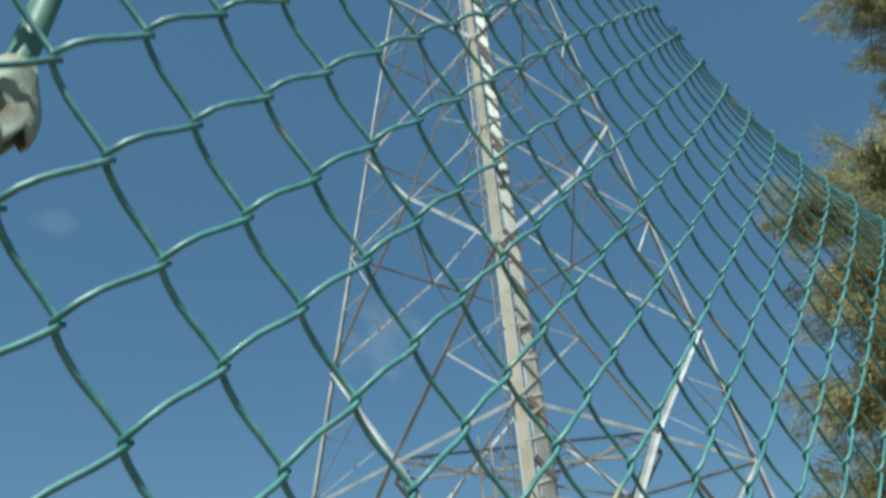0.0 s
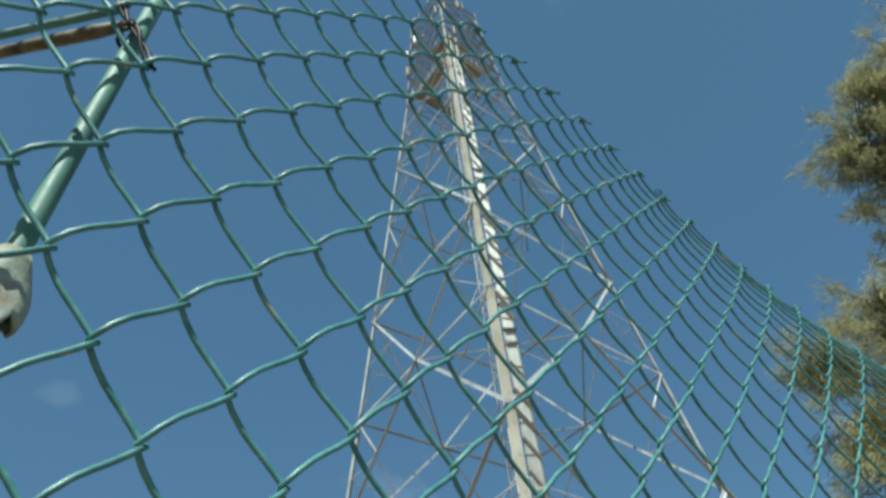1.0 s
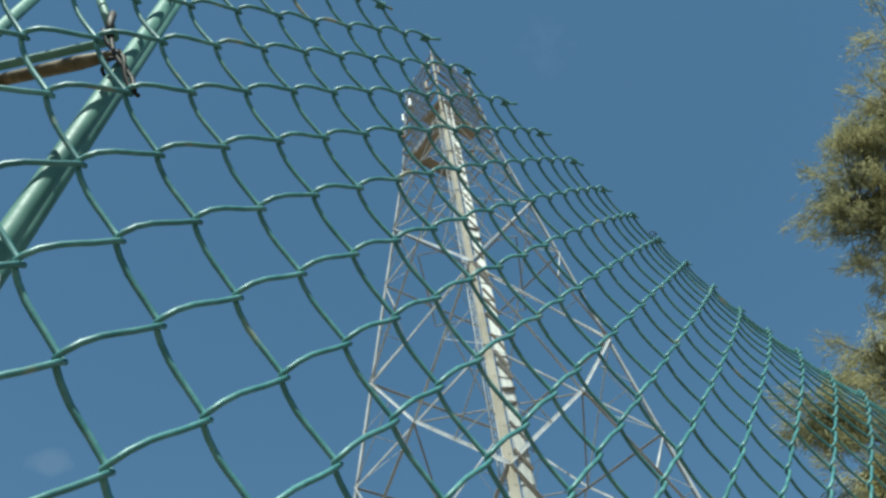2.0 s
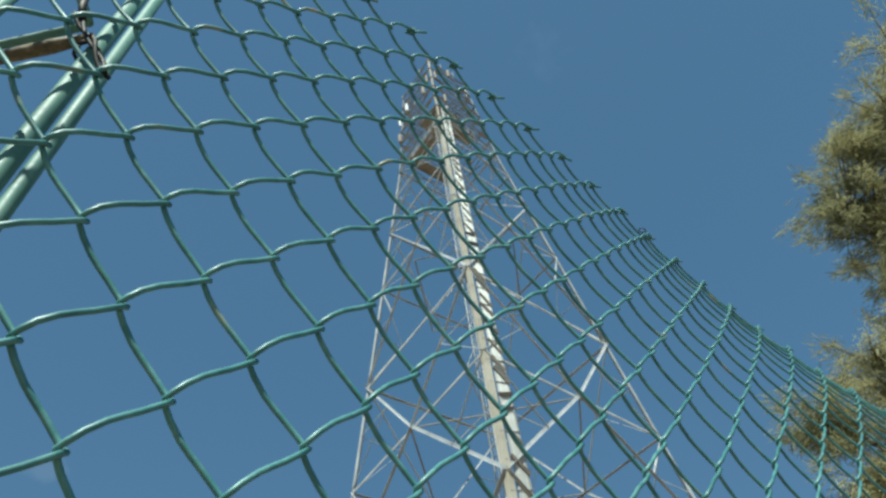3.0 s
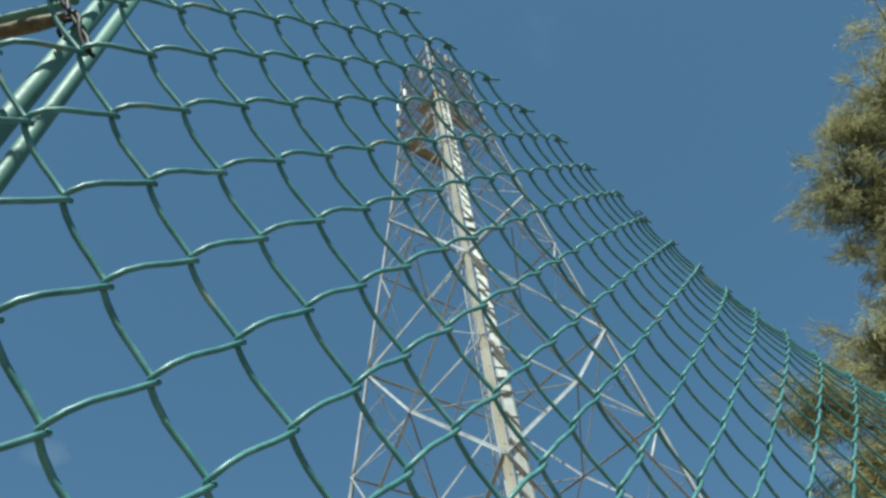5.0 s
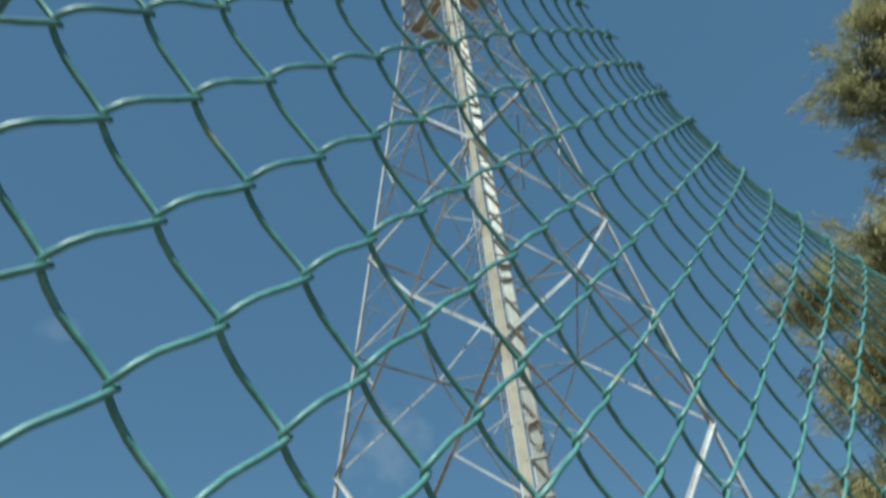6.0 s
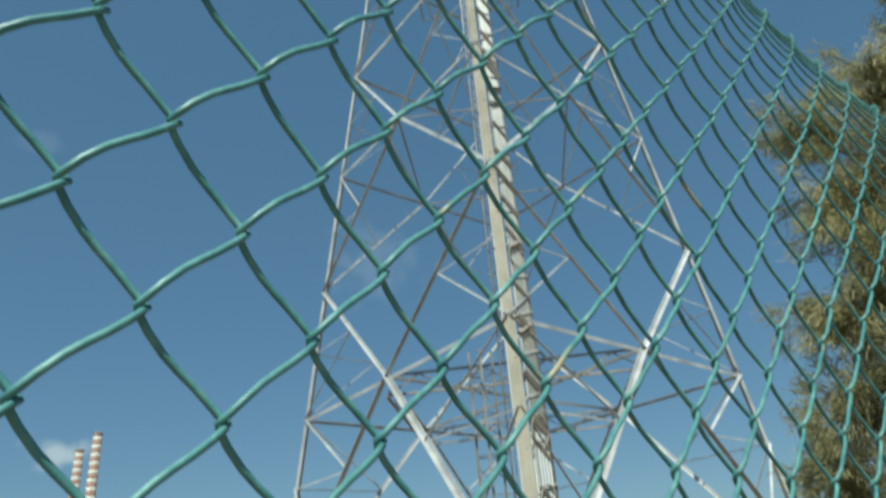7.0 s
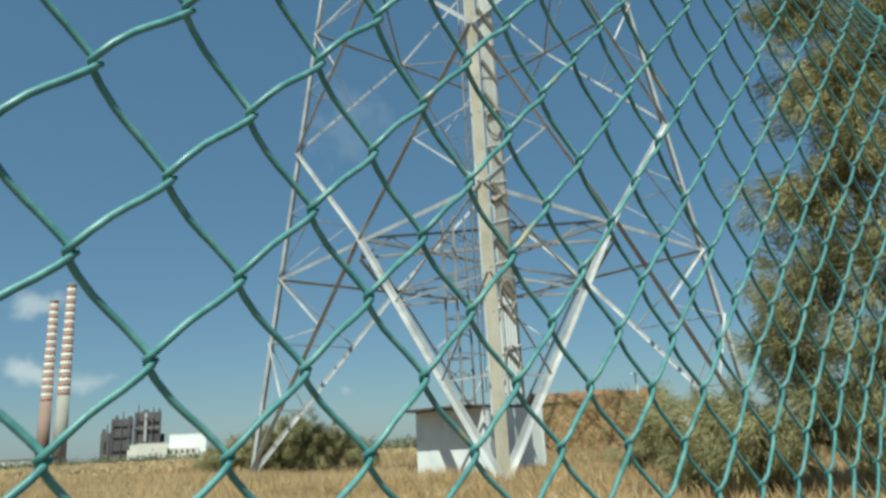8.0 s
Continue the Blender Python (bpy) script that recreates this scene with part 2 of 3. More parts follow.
def bar(name, p, q, w, face, mat=STEEL, t=0.018, hang=False):
    """An angle bar in a face: one flange lies in the face above the bar's line (below it, if it hangs), the other stands
    out of the two front faces and into the tower from the two back ones."""
    a, b = corner(face, 5), corner((face + 1) % 4, 5)
    run_ = (b - a).normalized()
    n = Vector((run_.y, -run_.x, 0))
    if n.dot((a + b) / 2 - TC) < 0:
        n = -n
    side = n.cross(Vector(q) - Vector(p))
    if (side.z < 0) != hang:
        side = -side
    if hang or face in (1, 2):
        n = -n
    v, f = angle_bar(Vector(p) - TC, Vector(q) - TC, side, n, w, t)
    return place(name, mesh_of(name, v, f, mat), tower)


def lerp(a, b, t):
    return Vector(a) * (1 - t) + Vector(b) * t


for k in range(4):
    left = (corner((k + 1) % 4, 5) - corner(k, 5)).normalized()
    right = (corner((k - 1) % 4, 5) - corner(k, 5)).normalized()
    for za, zb, w in ((-0.3, 25.5, 0.30), (25.5, KNEE, 0.25), (KNEE, HEAD, 0.16)):
        v, f = angle_bar(corner(k, za) - TC, corner(k, zb) - TC, left, right, w, 0.035)
        place("leg", mesh_of("leg", v, f, LEGSTEEL if k == 0 else STEEL), tower, "beige corner leg" if k == 0 else "")
    foot = corner(k, 0)
    part("footing", block((foot.x - TC.x - 0.6, foot.y - TC.y - 0.6, -0.4), (foot.x - TC.x + 0.6, foot.y - TC.y + 0.6, 0.22), 0.04), CONCRETE, tower, "concrete footing")


def cross_panel(k, za, zb, w, thin, bays, zm=None):
    """Crossed diagonals from level za to zb, thinner above the crossing (at zm, if given), with a horizontal there.

    The wedge between leg and diagonal is braced in so many bays below the crossing, in one above it."""
    j = (k + 1) % 4
    A, B, C, D = corner(k, za), corner(j, za), corner(k, zb), corner(j, zb)
    wa, wb = (A - B).length, (C - D).length
    s = wa / (wa + wb)
    z = zm or lerp(A, D, s).z
    M = (corner(k, z) + corner(j, z)) / 2
    if k in (1, 2):
        w, thin = w * 0.75, thin * 0.8
    back = ((A + B) / 2 - TC)
    back = Vector((back.x, back.y, 0)).normalized() * -0.03
    bar("diagonal", A, M, w, k)
    bar("diagonal", M, D, thin, k)
    bar("diagonal", B + back, M + back, w, k)
    bar("diagonal", M + back, C + back, (w + thin) / 2, k)
    bar("horizontal", corner(k, z), corner(j, z), thin * 1.05, k, hang=True)
    for R, foot in ((k, A), (j, B)):
        zs = [za + (z - za) * i / bays for i in range(bays + 1)]
        for i in range(1, bays):
            on = lerp(foot, M, i / bays)
            bar("strut", corner(R, zs[i]), on, thin * 0.42, k, hang=True)
            bar("strut", corner(R, zs[i + 1]), on, thin * 0.58, k)
    for R, top in ((k, C), (j, D)):
        on = lerp(M, top, 0.5)
        bar("strut", corner(R, on.z), on, thin * 0.36, k, hang=True)
        bar("strut", corner(R, z), on, thin * 0.42, k)
    return M


mids = []
for k in range(4):
    mids.append(cross_panel(k, 0.0, 17.81, 0.24, 0.17, 3, 10.54))
    cross_panel(k, 17.81, 33.14, 0.17, 0.13, 2, 25.48)
    cross_panel(k, 33.14, 49.2, 0.16, 0.13, 2)
    cross_panel(k, 49.2, KNEE, 0.13, 0.11, 2)
    for z in (33.14, 49.2, KNEE):
        bar("horizontal", corner(k, z), corner((k + 1) % 4, z), 0.13, k, hang=True)
    for i in range(6):
        step = (HEAD - KNEE) / 6
        za, zb = KNEE + i * step, KNEE + (i + 1) * step
        bar("diagonal", corner(k, za), corner((k + 1) % 4, zb), 0.10, k, DARKSTEEL)
        bar("diagonal", corner((k + 1) % 4, za), corner(k, zb), 0.10, k, DARKSTEEL)
        bar("horizontal", corner(k, zb), corner((k + 1) % 4, zb), 0.10, k, DARKSTEEL)

# plan bracing between the crossings, with a cable gantry ring inside
for k in range(4):
    a, b = mids[k], mids[(k + 1) % 4]
    bar("plan_brace", a, b, 0.12, k, DARKSTEEL)
    bar("plan_brace", a - Vector((0, 0, 0.9)), b - Vector((0, 0, 0.9)), 0.12, k, DARKSTEEL)
    for i in range(8):
        p = lerp(a, b, i / 8)
        q = lerp(a, b, (i + 1) / 8)
        bar("lacing", p if i % 2 else p - Vector((0, 0, 0.9)), q - Vector((0, 0, 0.9)) if i % 2 else q, 0.07, k, DARKSTEEL)
    for zz in (25.4, 40.6):
        c0 = (corner(k, zz) + corner((k + 1) % 4, zz)) / 2
        c1 = (corner((k + 1) % 4, zz) + corner((k + 2) % 4, zz)) / 2
        bar("plan_brace", c0, c1, 0.09, k, DARKSTEEL)
    bar("plan_brace", mids[k], TC + Vector((0, 0, mids[k].z)), 0.11, k, DARKSTEEL)

# cable tray on the right of the near leg, ladder on its left
N5, R5 = corner(0, 5), corner(3, 5)


def along_leg(z, toward, off, inner):
    c = corner(0, z)
    d = (corner(toward, z) - c).normalized()
    n = (TC + Vector((0, 0, z)) - c).normalized()
    return c + d * off + n * inner


def run(name, toward, off, inner, radius, mat, za, zb, parent, sides=6):
    pts = [along_leg(z, toward, off, inner) - TC for z in (za, (za + zb) / 2, zb)]
    v, f = tube(pts, radius, sides)
    return place(name, mesh_of(name, v, f, mat, True), parent)


tray = place("cable_tray", mesh_of("cable_tray", *tube([along_leg(z, 3, 0.50, 0.06) - TC for z in (2.7, 30, 62)], 0.045, 4), STEEL), tower, "pale cable ladder running up beside the leg")
run("rail", 3, 1.30, 0.06, 0.045, STEEL, 2.7, 62, tray, 4)
for i in range(9):
    run("cable", 3, 0.58 + i * 0.078, 0.03 + 0.02 * (i % 2), 0.034, CABLE, 2.7, 62 - (i * 5) % 13, tray)
for i in range(74):
    z = 3.2 + i * 0.8
    v, f = tube([along_leg(z, 3, 0.46, 0.11) - TC, along_leg(z, 3, 1.34, 0.11) - TC], 0.03, 4)
    place("rung", mesh_of("rung", v, f, STEEL), tray)
for i in range(37):
    z = 4.0 + i * 1.6
    v, f = tube([along_leg(z, 3, 0.0, 0.03) - TC, along_leg(z + 0.5, 3, 1.40, -0.02) - TC], 0.045, 4)
    place("bracket", mesh_of("bracket", v, f, STEEL), tray)
for i in range(25):
    z = 3.0 + i * 2.35
    ring = [along_leg(z + 0.9 + 0.55 * math.sin(a * math.pi / 6), 3, 0.9 + 0.40 * math.cos(a * math.pi / 6), -0.12) - TC for a in range(13)]
    if i in (0, 1, 4):
        place("cable_loop", mesh_of("cable_loop", *tube(ring, 0.035, 6), DULL, True), tray, "loop of slack cable")
v, f = angle_bar(along_leg(2.9, 3, 0.62, 0.0) - TC, along_leg(6.2, 3, 0.62, 0.0) - TC, R5 - N5, TC - N5, 0.58, 0.02)
place("cover_plate", mesh_of("cover_plate", v, f, WHITE), tray, "white cover plate over the cables")
# added bars stand in for the dark slanting pattern over the pale cables
tray_rng = random.Random(13)
for i in range(44):
    z = 4.4 + i * 1.32 + tray_rng.gauss(0, 0.22)
    lean = -0.75 if tray_rng.random() < 0.75 else 0.45
    v, f = tube([along_leg(z, 3, 0.36 + 0.2 * tray_rng.random(), -0.07) - TC, along_leg(z + lean, 3, 1.44 - 0.3 * tray_rng.random(), -0.07) - TC], 0.055 + 0.07 * tray_rng.random(), 4)
    place("cross_bar", mesh_of("cross_bar", v, f, DULL if i % 3 else DARKSTEEL), tray, "added dull brown bar for a dark slanting band")
ladder = place("ladder", mesh_of("ladder", *tube([along_leg(z, 1, 0.35, 0.4) - TC for z in (2.2, 30, 60)], 0.03, 4), STEEL), tower, "thin climbing ladder with safety hoops")
run("rail", 1, 0.75, 0.4, 0.03, STEEL, 2.2, 60, ladder, 4)
for off, inn in ((0.30, 0.95), (0.55, 1.1), (0.8, 0.95)):
    run("cage_strip", 1, off, inn, 0.018, STEEL, 3, 60, ladder, 4)
for i in range(96):
    z = 2.4 + i * 0.6
    v, f = tube([along_leg(z, 1, 0.35, 0.4) - TC, along_leg(z, 1, 0.75, 0.4) - TC], 0.018, 4)
    place("rung", mesh_of("rung", v, f, STEEL), ladder)
    if i % 2 == 0:
        v, f = tube([along_leg(z, 1, o, n_) - TC for o, n_ in ((0.35, 0.4), (0.22, 0.7), (0.30, 0.95), (0.55, 1.1), (0.8, 0.95), (0.88, 0.7), (0.75, 0.4))], 0.016, 4)
        place("hoop", mesh_of("hoop", v, f, STEEL), ladder)

# narrow cable riser from the hut's roof to the gantry
riser_at = Vector((20.9, 21.0, 0)) - TC
riser = place("cable_riser", mesh_of("cable_riser", *tube([riser_at + Vector((0, 0, 2.7)), riser_at + Vector((0, 0, 10.8))], 0.05, 4), DARKSTEEL), tower, "narrow lattice cable riser")
for dx, dy in ((0.7, 0), (0.7, 0.7), (0, 0.7)):
    v, f = tube([riser_at + Vector((dx, dy, 2.7)), riser_at + Vector((dx, dy, 10.8))], 0.05, 4)
    place("upright", mesh_of("upright", v, f, DARKSTEEL), riser)
for i in range(9):
    z = 3.0 + i * 0.85
    for (ax, ay), (bx, by) in (((0, 0), (0.7, 0)), ((0.7, 0), (0.7, 0.7)), ((0.7, 0.7), (0, 0.7)), ((0, 0.7), (0, 0))):
        v, f = tube([riser_at + Vector((ax, ay, z)), riser_at + Vector((bx, by, z + 0.4 * (i % 2)))], 0.025, 4)
        place("lacing", mesh_of("lacing", v, f, DARKSTEEL), riser)

# work platforms at the head
platform = part("platform", block((-1.5, -1.5, 65.6), (1.5, 1.5, 65.66)), DULL, tower, "brown steel work platform")
for k, t0, t1, zz in ((0, 0.12, 0.62, 56.8), (3, 0.38, 0.88, 58.2), (1, 0.1, 0.9, 60.4)):
    a, b = lerp(corner(k, zz), corner((k + 1) % 4, zz), t0), lerp(corner(k, zz), corner((k + 1) % 4, zz), t1)
    d = (b - a).normalized()
    n = Vector((-d.y, d.x, 0))
    if n.dot(TC - a) < 0:
        n = -n
    vs = [p + n * q + Vector((0, 0, h)) - TC for p in (a, b) for q in (-0.1, 1.0) for h in (0, 0.1)]
    fs = [(0, 1, 3, 2), (4, 6, 7, 5), (0, 4, 5, 1), (2, 3, 7, 6), (0, 2, 6, 4), (1, 5, 7, 3)]
    place("deck", mesh_of("deck", vs, fs, DULL), platform)
    for h in (0.6, 1.15):
        v, f = tube([a + Vector((0, 0, h)) - TC, b + Vector((0, 0, h)) - TC], 0.03, 4)
        place("handrail", mesh_of("handrail", v, f, STEEL), platform)
    for i in range(6):
        p = lerp(a, b, i / 5) - TC
        v, f = tube([p, p + Vector((0, 0, 1.15))], 0.03, 4)
        place("stanchion", mesh_of("stanchion", v, f, STEEL), platform)

# antennas at the head
head_rng = random.Random(5)
for i in range(14):
    k = i % 4
    z = 61.4 + head_rng.random() * 9.9
    p = lerp(corner(k, z), corner((k + 1) % 4, z), head_rng.random()) - TC
    p += Vector((p.x, p.y, 0)).normalized() * 0.25
    s = 0.09 + 0.10 * head_rng.random()
    part("antenna", block((p.x - s, p.y - s, z - 0.7), (p.x + s, p.y + s, z + 0.7), 0.05), DULL if i % 5 else STEEL, tower, "panel antenna")
for k in range(4):
    for i in range(3):
        p = lerp(corner(k, HEAD), corner((k + 1) % 4, HEAD), i / 3) - TC
        v, f = tube([p, p + Vector((0, 0, 0.7 + 0.9 * head_rng.random()))], 0.05, 6)
        place("whip_antenna", mesh_of("whip_antenna", v, f, DULL), tower)

# ---- equipment hut ----
hut = thing("equipment_hut", 20.10, 19.20, 0, "small white plastered equipment hut with a flat brown roof", "hut")
D1, D2 = Vector((-0.120, 0.993, 0)), Vector((0.993, 0.120, 0))


def hut_box(name, a, b, c, mat, parent, label="", bevel=0.02):
    """A box along the hut's own axes: ranges along the short side, the long side and up."""
    bm = block((a[0], b[0], c[0]), (a[1], b[1], c[1]), bevel)
    for v in bm.verts:
        v.co = D1 * v.co.x + D2 * v.co.y + Vector((0, 0, v.co.z))
    return part(name, bm, mat, parent, label)


hut_box("wall", (0, 3.4), (0, 0.2), (-0.2, 2.6), PLASTER, hut)
hut_box("wall", (0, 3.4), (4.0, 4.2), (-0.2, 2.6), PLASTER, hut)
hut_box("wall", (0, 0.2), (0.202, 3.998), (-0.2, 2.6), PLASTER, hut)
hut_box("wall", (3.2, 3.4), (0.202, 3.998), (-0.2, 2.6), PLASTER, hut)
hut_box("roof", (-0.03, 3.42), (-0.95, 4.3), (2.603, 2.70), ROOFING, hut, "flat brown roof slab")


# ---- power station on the horizon ----
def chimney(x, y, top, shaft, stripes_from, r0, r1):
    c = thing("chimney", x, y, 0, "tall red and white banded power station chimney", "chimney", "power station chimneys")
    seg = 20

    def ring(z):
        return r0 + (r1 - r0) * z / top

    def drum(za, zb, grow):
        vs, fs = [], []
        for z in (za, zb):
            for k in range(seg):
                t = 2 * math.pi * k / seg
                vs.append((math.cos(t) * (ring(z) + grow), math.sin(t) * (ring(z) + grow), z))
        for k in range(seg):
            j = (k + 1) % seg
            fs.append((k, j, seg + j, seg + k))
        fs.append(tuple(seg + k for k in range(seg)))
        fs.append(tuple(range(seg))[::-1])
        return vs, fs
    place("shaft", mesh_of("shaft", *drum(-2, stripes_from, 0), shaft, True), c)
    n = 27
    step = (top - stripes_from) / n
    for i in range(n):
        place("band", mesh_of("band", *drum(stripes_from + i * step, stripes_from + (i + 1) * step, 0.0), RED if i % 2 == 0 else PALE, True), c)
    place("rim", mesh_of("rim", *drum(top - 1.2, top + 0.4, 0.45), SHAFT_GREY, True), c)


chimney(233, 869.3, 176, SHAFT_RED, 66, 6.6, 4.4)
chimney(248.6, 865, 195, SHAFT_GREY, 72, 7.2, 4.6)

plant = thing("power_station", 283, 750, 0, "dark steel-framed boiler house of a distant power station", "factory")
U = Vector((0.936, -0.353, 0))
Vv = Vector((0.353, 0.936, 0))


def plant_box(name, u0, u1, v0, v1, z0, z1, mat, parent, label=""):
    bm = block((u0, v0, z0), (u1, v1, z1))
    for v in bm.verts:
        v.co = U * v.co.x + Vv * v.co.y + Vector((0, 0, v.co.z))
    return part(name, bm, mat, parent, label)


for u0, u1, v0, top in ((-21, -1, 0, 40), (0, 25, 2, 46), (-30, -21.5, 4, 27), (25.5, 29, 5, 24)):
    plant_box("boiler_house", u0, u1, v0, 30, -2, top, DARKPLANT, plant)
for u, top, wide in ((-29, 25, 0.9), (-20.5, 38, 1.6), (-12, 38, 0.8), (-6, 38, 2.2), (1, 45, 0.9), (9, 45, 2.6), (16, 45, 0.9), (23, 45, 1.6)):
    plant_box("steel_column", u, u + wide, -1.2, -0.2, -2, top, STEEL if wide > 2.5 else DARKPLANT, plant)
for u0, u1, z in ((-29, -2, 9), (-20, -3, 22), (-19, 0, 33), (2, 24, 16), (1, 24, 30), (3, 22, 39)):
    plant_box("gallery", u0, u1, -1.6, -0.1, z, z + 0.9, DULL if z == 30 else DARKPLANT, plant)
for u, v, wide, low_z, top in ((-18, 6, 3, 40, 43.5), (-11, 9, 1.2, 40, 47), (-6, 5, 4, 40, 42.5), (3, 8, 1.0, 46, 54), (8, 6, 5, 46, 48.5), (17, 9, 1.2, 46, 51), (22, 5, 2, 46, 49.5), (-29, 8, 3, 27, 31), (-25, 6, 1.2, 27, 35)):
    plant_box("roof_vent", u, u + wide, v, v + 3, low_z + 0.02, top, DARKPLANT, plant)

shed = thing("turbine_hall", 300, 690, 0, "long pale low hall beside the power station", "factory")
plant_box("wall", -40, 18, 0, 30, -2, 13, CREAM, shed)
plant_box("wall", -6, 27, -4, -0.2, -2, 21, WHITE, shed)
plant_box("annex", -42, 20, -10, -4.2, -2, 9, CREAM, shed)
plant_box("annex", -34, -8, -14, -10.2, -2, 14, CREAM, shed)
plant_box("roof", -41, 19, 0.1, 31, 13.05, 13.8, CONCRETE, shed)
for i in range(5):
    plant_box("window", -6 + i * 5, -3.4 + i * 5, -10.3, -10.05, 4, 7, DARKPLANT, shed)
low = thing("low_building", 150, 560, 0, "low pale building at the edge of the field", "building")
plant_box("wall", -34, -4, 0, 14, -1, 5, PLASTER, low)
plant_box("roof", -35, -3, -1, 15, 5.02, 6.0, CONCRETE, low)


# ---- foliage ----
def blades(name, spots, mat, parent, seed, length, width, per, spread, droop=0.0, label="", along=None):
    """Tufts of narrow blades on many spots, as one mesh."""
    rng = np.random.RandomState(seed)
    spots = np.repeat(np.asarray(spots, float), per, axis=0)
    n = len(spots)
    base = spots + rng.normal(0, spread, (n, 3))
    d = rng.normal(0, 1, (n, 3))
    d[:, 2] = d[:, 2] * 0.7 - droop
    if along is not None:
        d = d * 0.45 + np.repeat(np.asarray(along, float), per, axis=0)
    d /= np.linalg.norm(d, axis=1)[:, None]
    s = rng.normal(0, 1, (n, 3))
    s -= d * (s * d).sum(1)[:, None]
    s /= np.linalg.norm(s, axis=1)[:, None]
    ln = length * (0.5 + rng.rand(n, 1))
    wd = width * (0.6 + 0.8 * rng.rand(n, 1))
    v = np.concatenate([base - s * wd * 0.4, base + s * wd * 0.4, base + d * ln * 0.55 + s * wd * 0.5, base + d * ln, base + d * ln * 0.55 - s * wd * 0.5], 1).reshape(-1, 3)
    f = np.arange(n * 5).reshape(-1, 5)
    return place(name, mesh_of(name, v.tolist(), f.tolist(), mat), parent, label)


def limb_path(a, b, rng, wob, n=6):
    pts = [lerp(a, b, i / n) for i in range(n + 1)]
    for i in range(1, n):
        pts[i] += Vector((rng.gauss(0, wob), rng.gauss(0, wob), rng.gauss(0, wob * 0.5)))
    return pts


def tree(name, x, y, height, lobes, label, seed, mat=LEAF, trunk_r=0.2, dens=1.0, blade=0.17, bw=0.013):
    """lobes: (dx, dy, z, radius) of the crown's masses; every one is carried by a limb."""
    rng = random.Random(seed)
    t = thing(name, x, y, 0, label, "tree" if name == "tree" else "bush")
    top = Vector((x, y, height * 0.8))
    pts = limb_path(Vector((x, y, -0.2)), top, rng, 0.12 * trunk_r * 4, 7)
    part_tube("trunk", pts, trunk_r, BARK, t, radii=[trunk_r * (1 - 0.11 * i) for i in range(8)])
    nodes, ways = [], []
    for dx, dy, z, r in lobes:
        c = Vector((x + dx, y + dy, z))
        start = pts[min(6, max(1, int(7 * (z - r) / height)))]
        lp = limb_path(start, c, rng, r * 0.12)
        part_tube("limb", lp, 0.1, BARK, t, sides=6, radii=[trunk_r * 0.5 * (1 - 0.13 * i) for i in range(7)])
        twigs_v, twigs_f = [], []
        count = int(34 * dens * r * r) + 10
        for _ in range(count):
            d = Vector((rng.gauss(0, 1), rng.gauss(0, 1), rng.gauss(0, 0.8))).normalized()
            e = c + d * r * (0.35 + 0.85 * rng.random() ** 1.5) + Vector((0, 0, -0.18 * r * rng.random()))
            s = lp[-1 - rng.randrange(2)]
            mid = lerp(s, e, 0.6) + Vector((0, 0, 0.08 * r))
            base = len(twigs_v)
            v, f = tube([s - t.location, mid - t.location, e - t.location], 0.012, 3, False, [0.02, 0.012, 0.005])
            twigs_v += v
            twigs_f += [tuple(base + q for q in face) for face in f]
            for i in range(7):
                u = 0.35 + 0.65 * i / 6
                q = lerp(mid, e, u * 1.1) if u > 0.5 else lerp(s, mid, u * 1.6)
                nodes.append(q - t.location + Vector((rng.gauss(0, 0.06), rng.gauss(0, 0.06), rng.gauss(0, 0.06))) * r)
                ways.append((e - mid).normalized() + Vector((0, 0, -0.25)))
        place("twig_spray", mesh_of("twig_spray", twigs_v, twigs_f, BARK), t)
    blades("crown", nodes, mat, t, seed, blade, bw, 22, blade * 0.5, 0.15, along=ways)
    return t


TALL = [(12.49, -0.65, 13.5, 1.1), (12.9, -1.8, 14.6, 1.3), (12.46, 1.0, 12.0, 1.15), (12.2, 0.3, 12.9, 0.8), (12.5, 0.6, 10.9, 1.15), (13.3, -0.6, 11.6, 1.5), (12.6, 1.2, 9.9, 0.8), (12.3, 2.3, 8.9, 0.95), (12.0, 3.5, 8.3, 0.8), (12.5, 2.4, 7.6, 1.2), (12.2, 3.2, 7.0, 1.0), (13.0, 0.8, 8.6, 1.4)]
tree("tree", 14.0, 1.0, 15.5, [(a - 14.0, b - 1.0, c, d) for a, b, c, d in TALL], "tall feathery olive-green tamarisk tree behind the wire fence", 3, trunk_r=0.24)
SECOND = [(12.1, 3.0, 5.6, 1.1), (11.9, 3.7, 5.0, 1.0), (12.3, 2.6, 4.0, 1.3), (11.9, 3.9, 3.7, 1.0), (11.7, 4.5, 2.7, 0.85), (12.2, 3.0, 2.5, 1.2), (11.8, 4.0, 1.7, 1.1), (12.4, 2.6, 1.3, 1.2), (11.4, 5.0, 1.4, 0.7), (12.0, 3.2, 6.5, 0.9)]
tree("tree", 12.5, 3.3, 7.0, [(a - 12.5, b - 3.3, c, d) for a, b, c, d in SECOND], "shorter dense olive-green tamarisk beside the tall tree", 8, trunk_r=0.14)
tree("shrub", 12.0, 6.3, 2.2, [(-0.3, 0.5, 1.5, 0.5), (0.3, -0.3, 1.6, 0.6), (-0.4, -0.4, 1.0, 0.6), (0.3, 0.5, 0.8, 0.6), (0.2, -0.9, 1.1, 0.7)], "dusty green shrub in the dry grass", 21, SCRUB, 0.05)
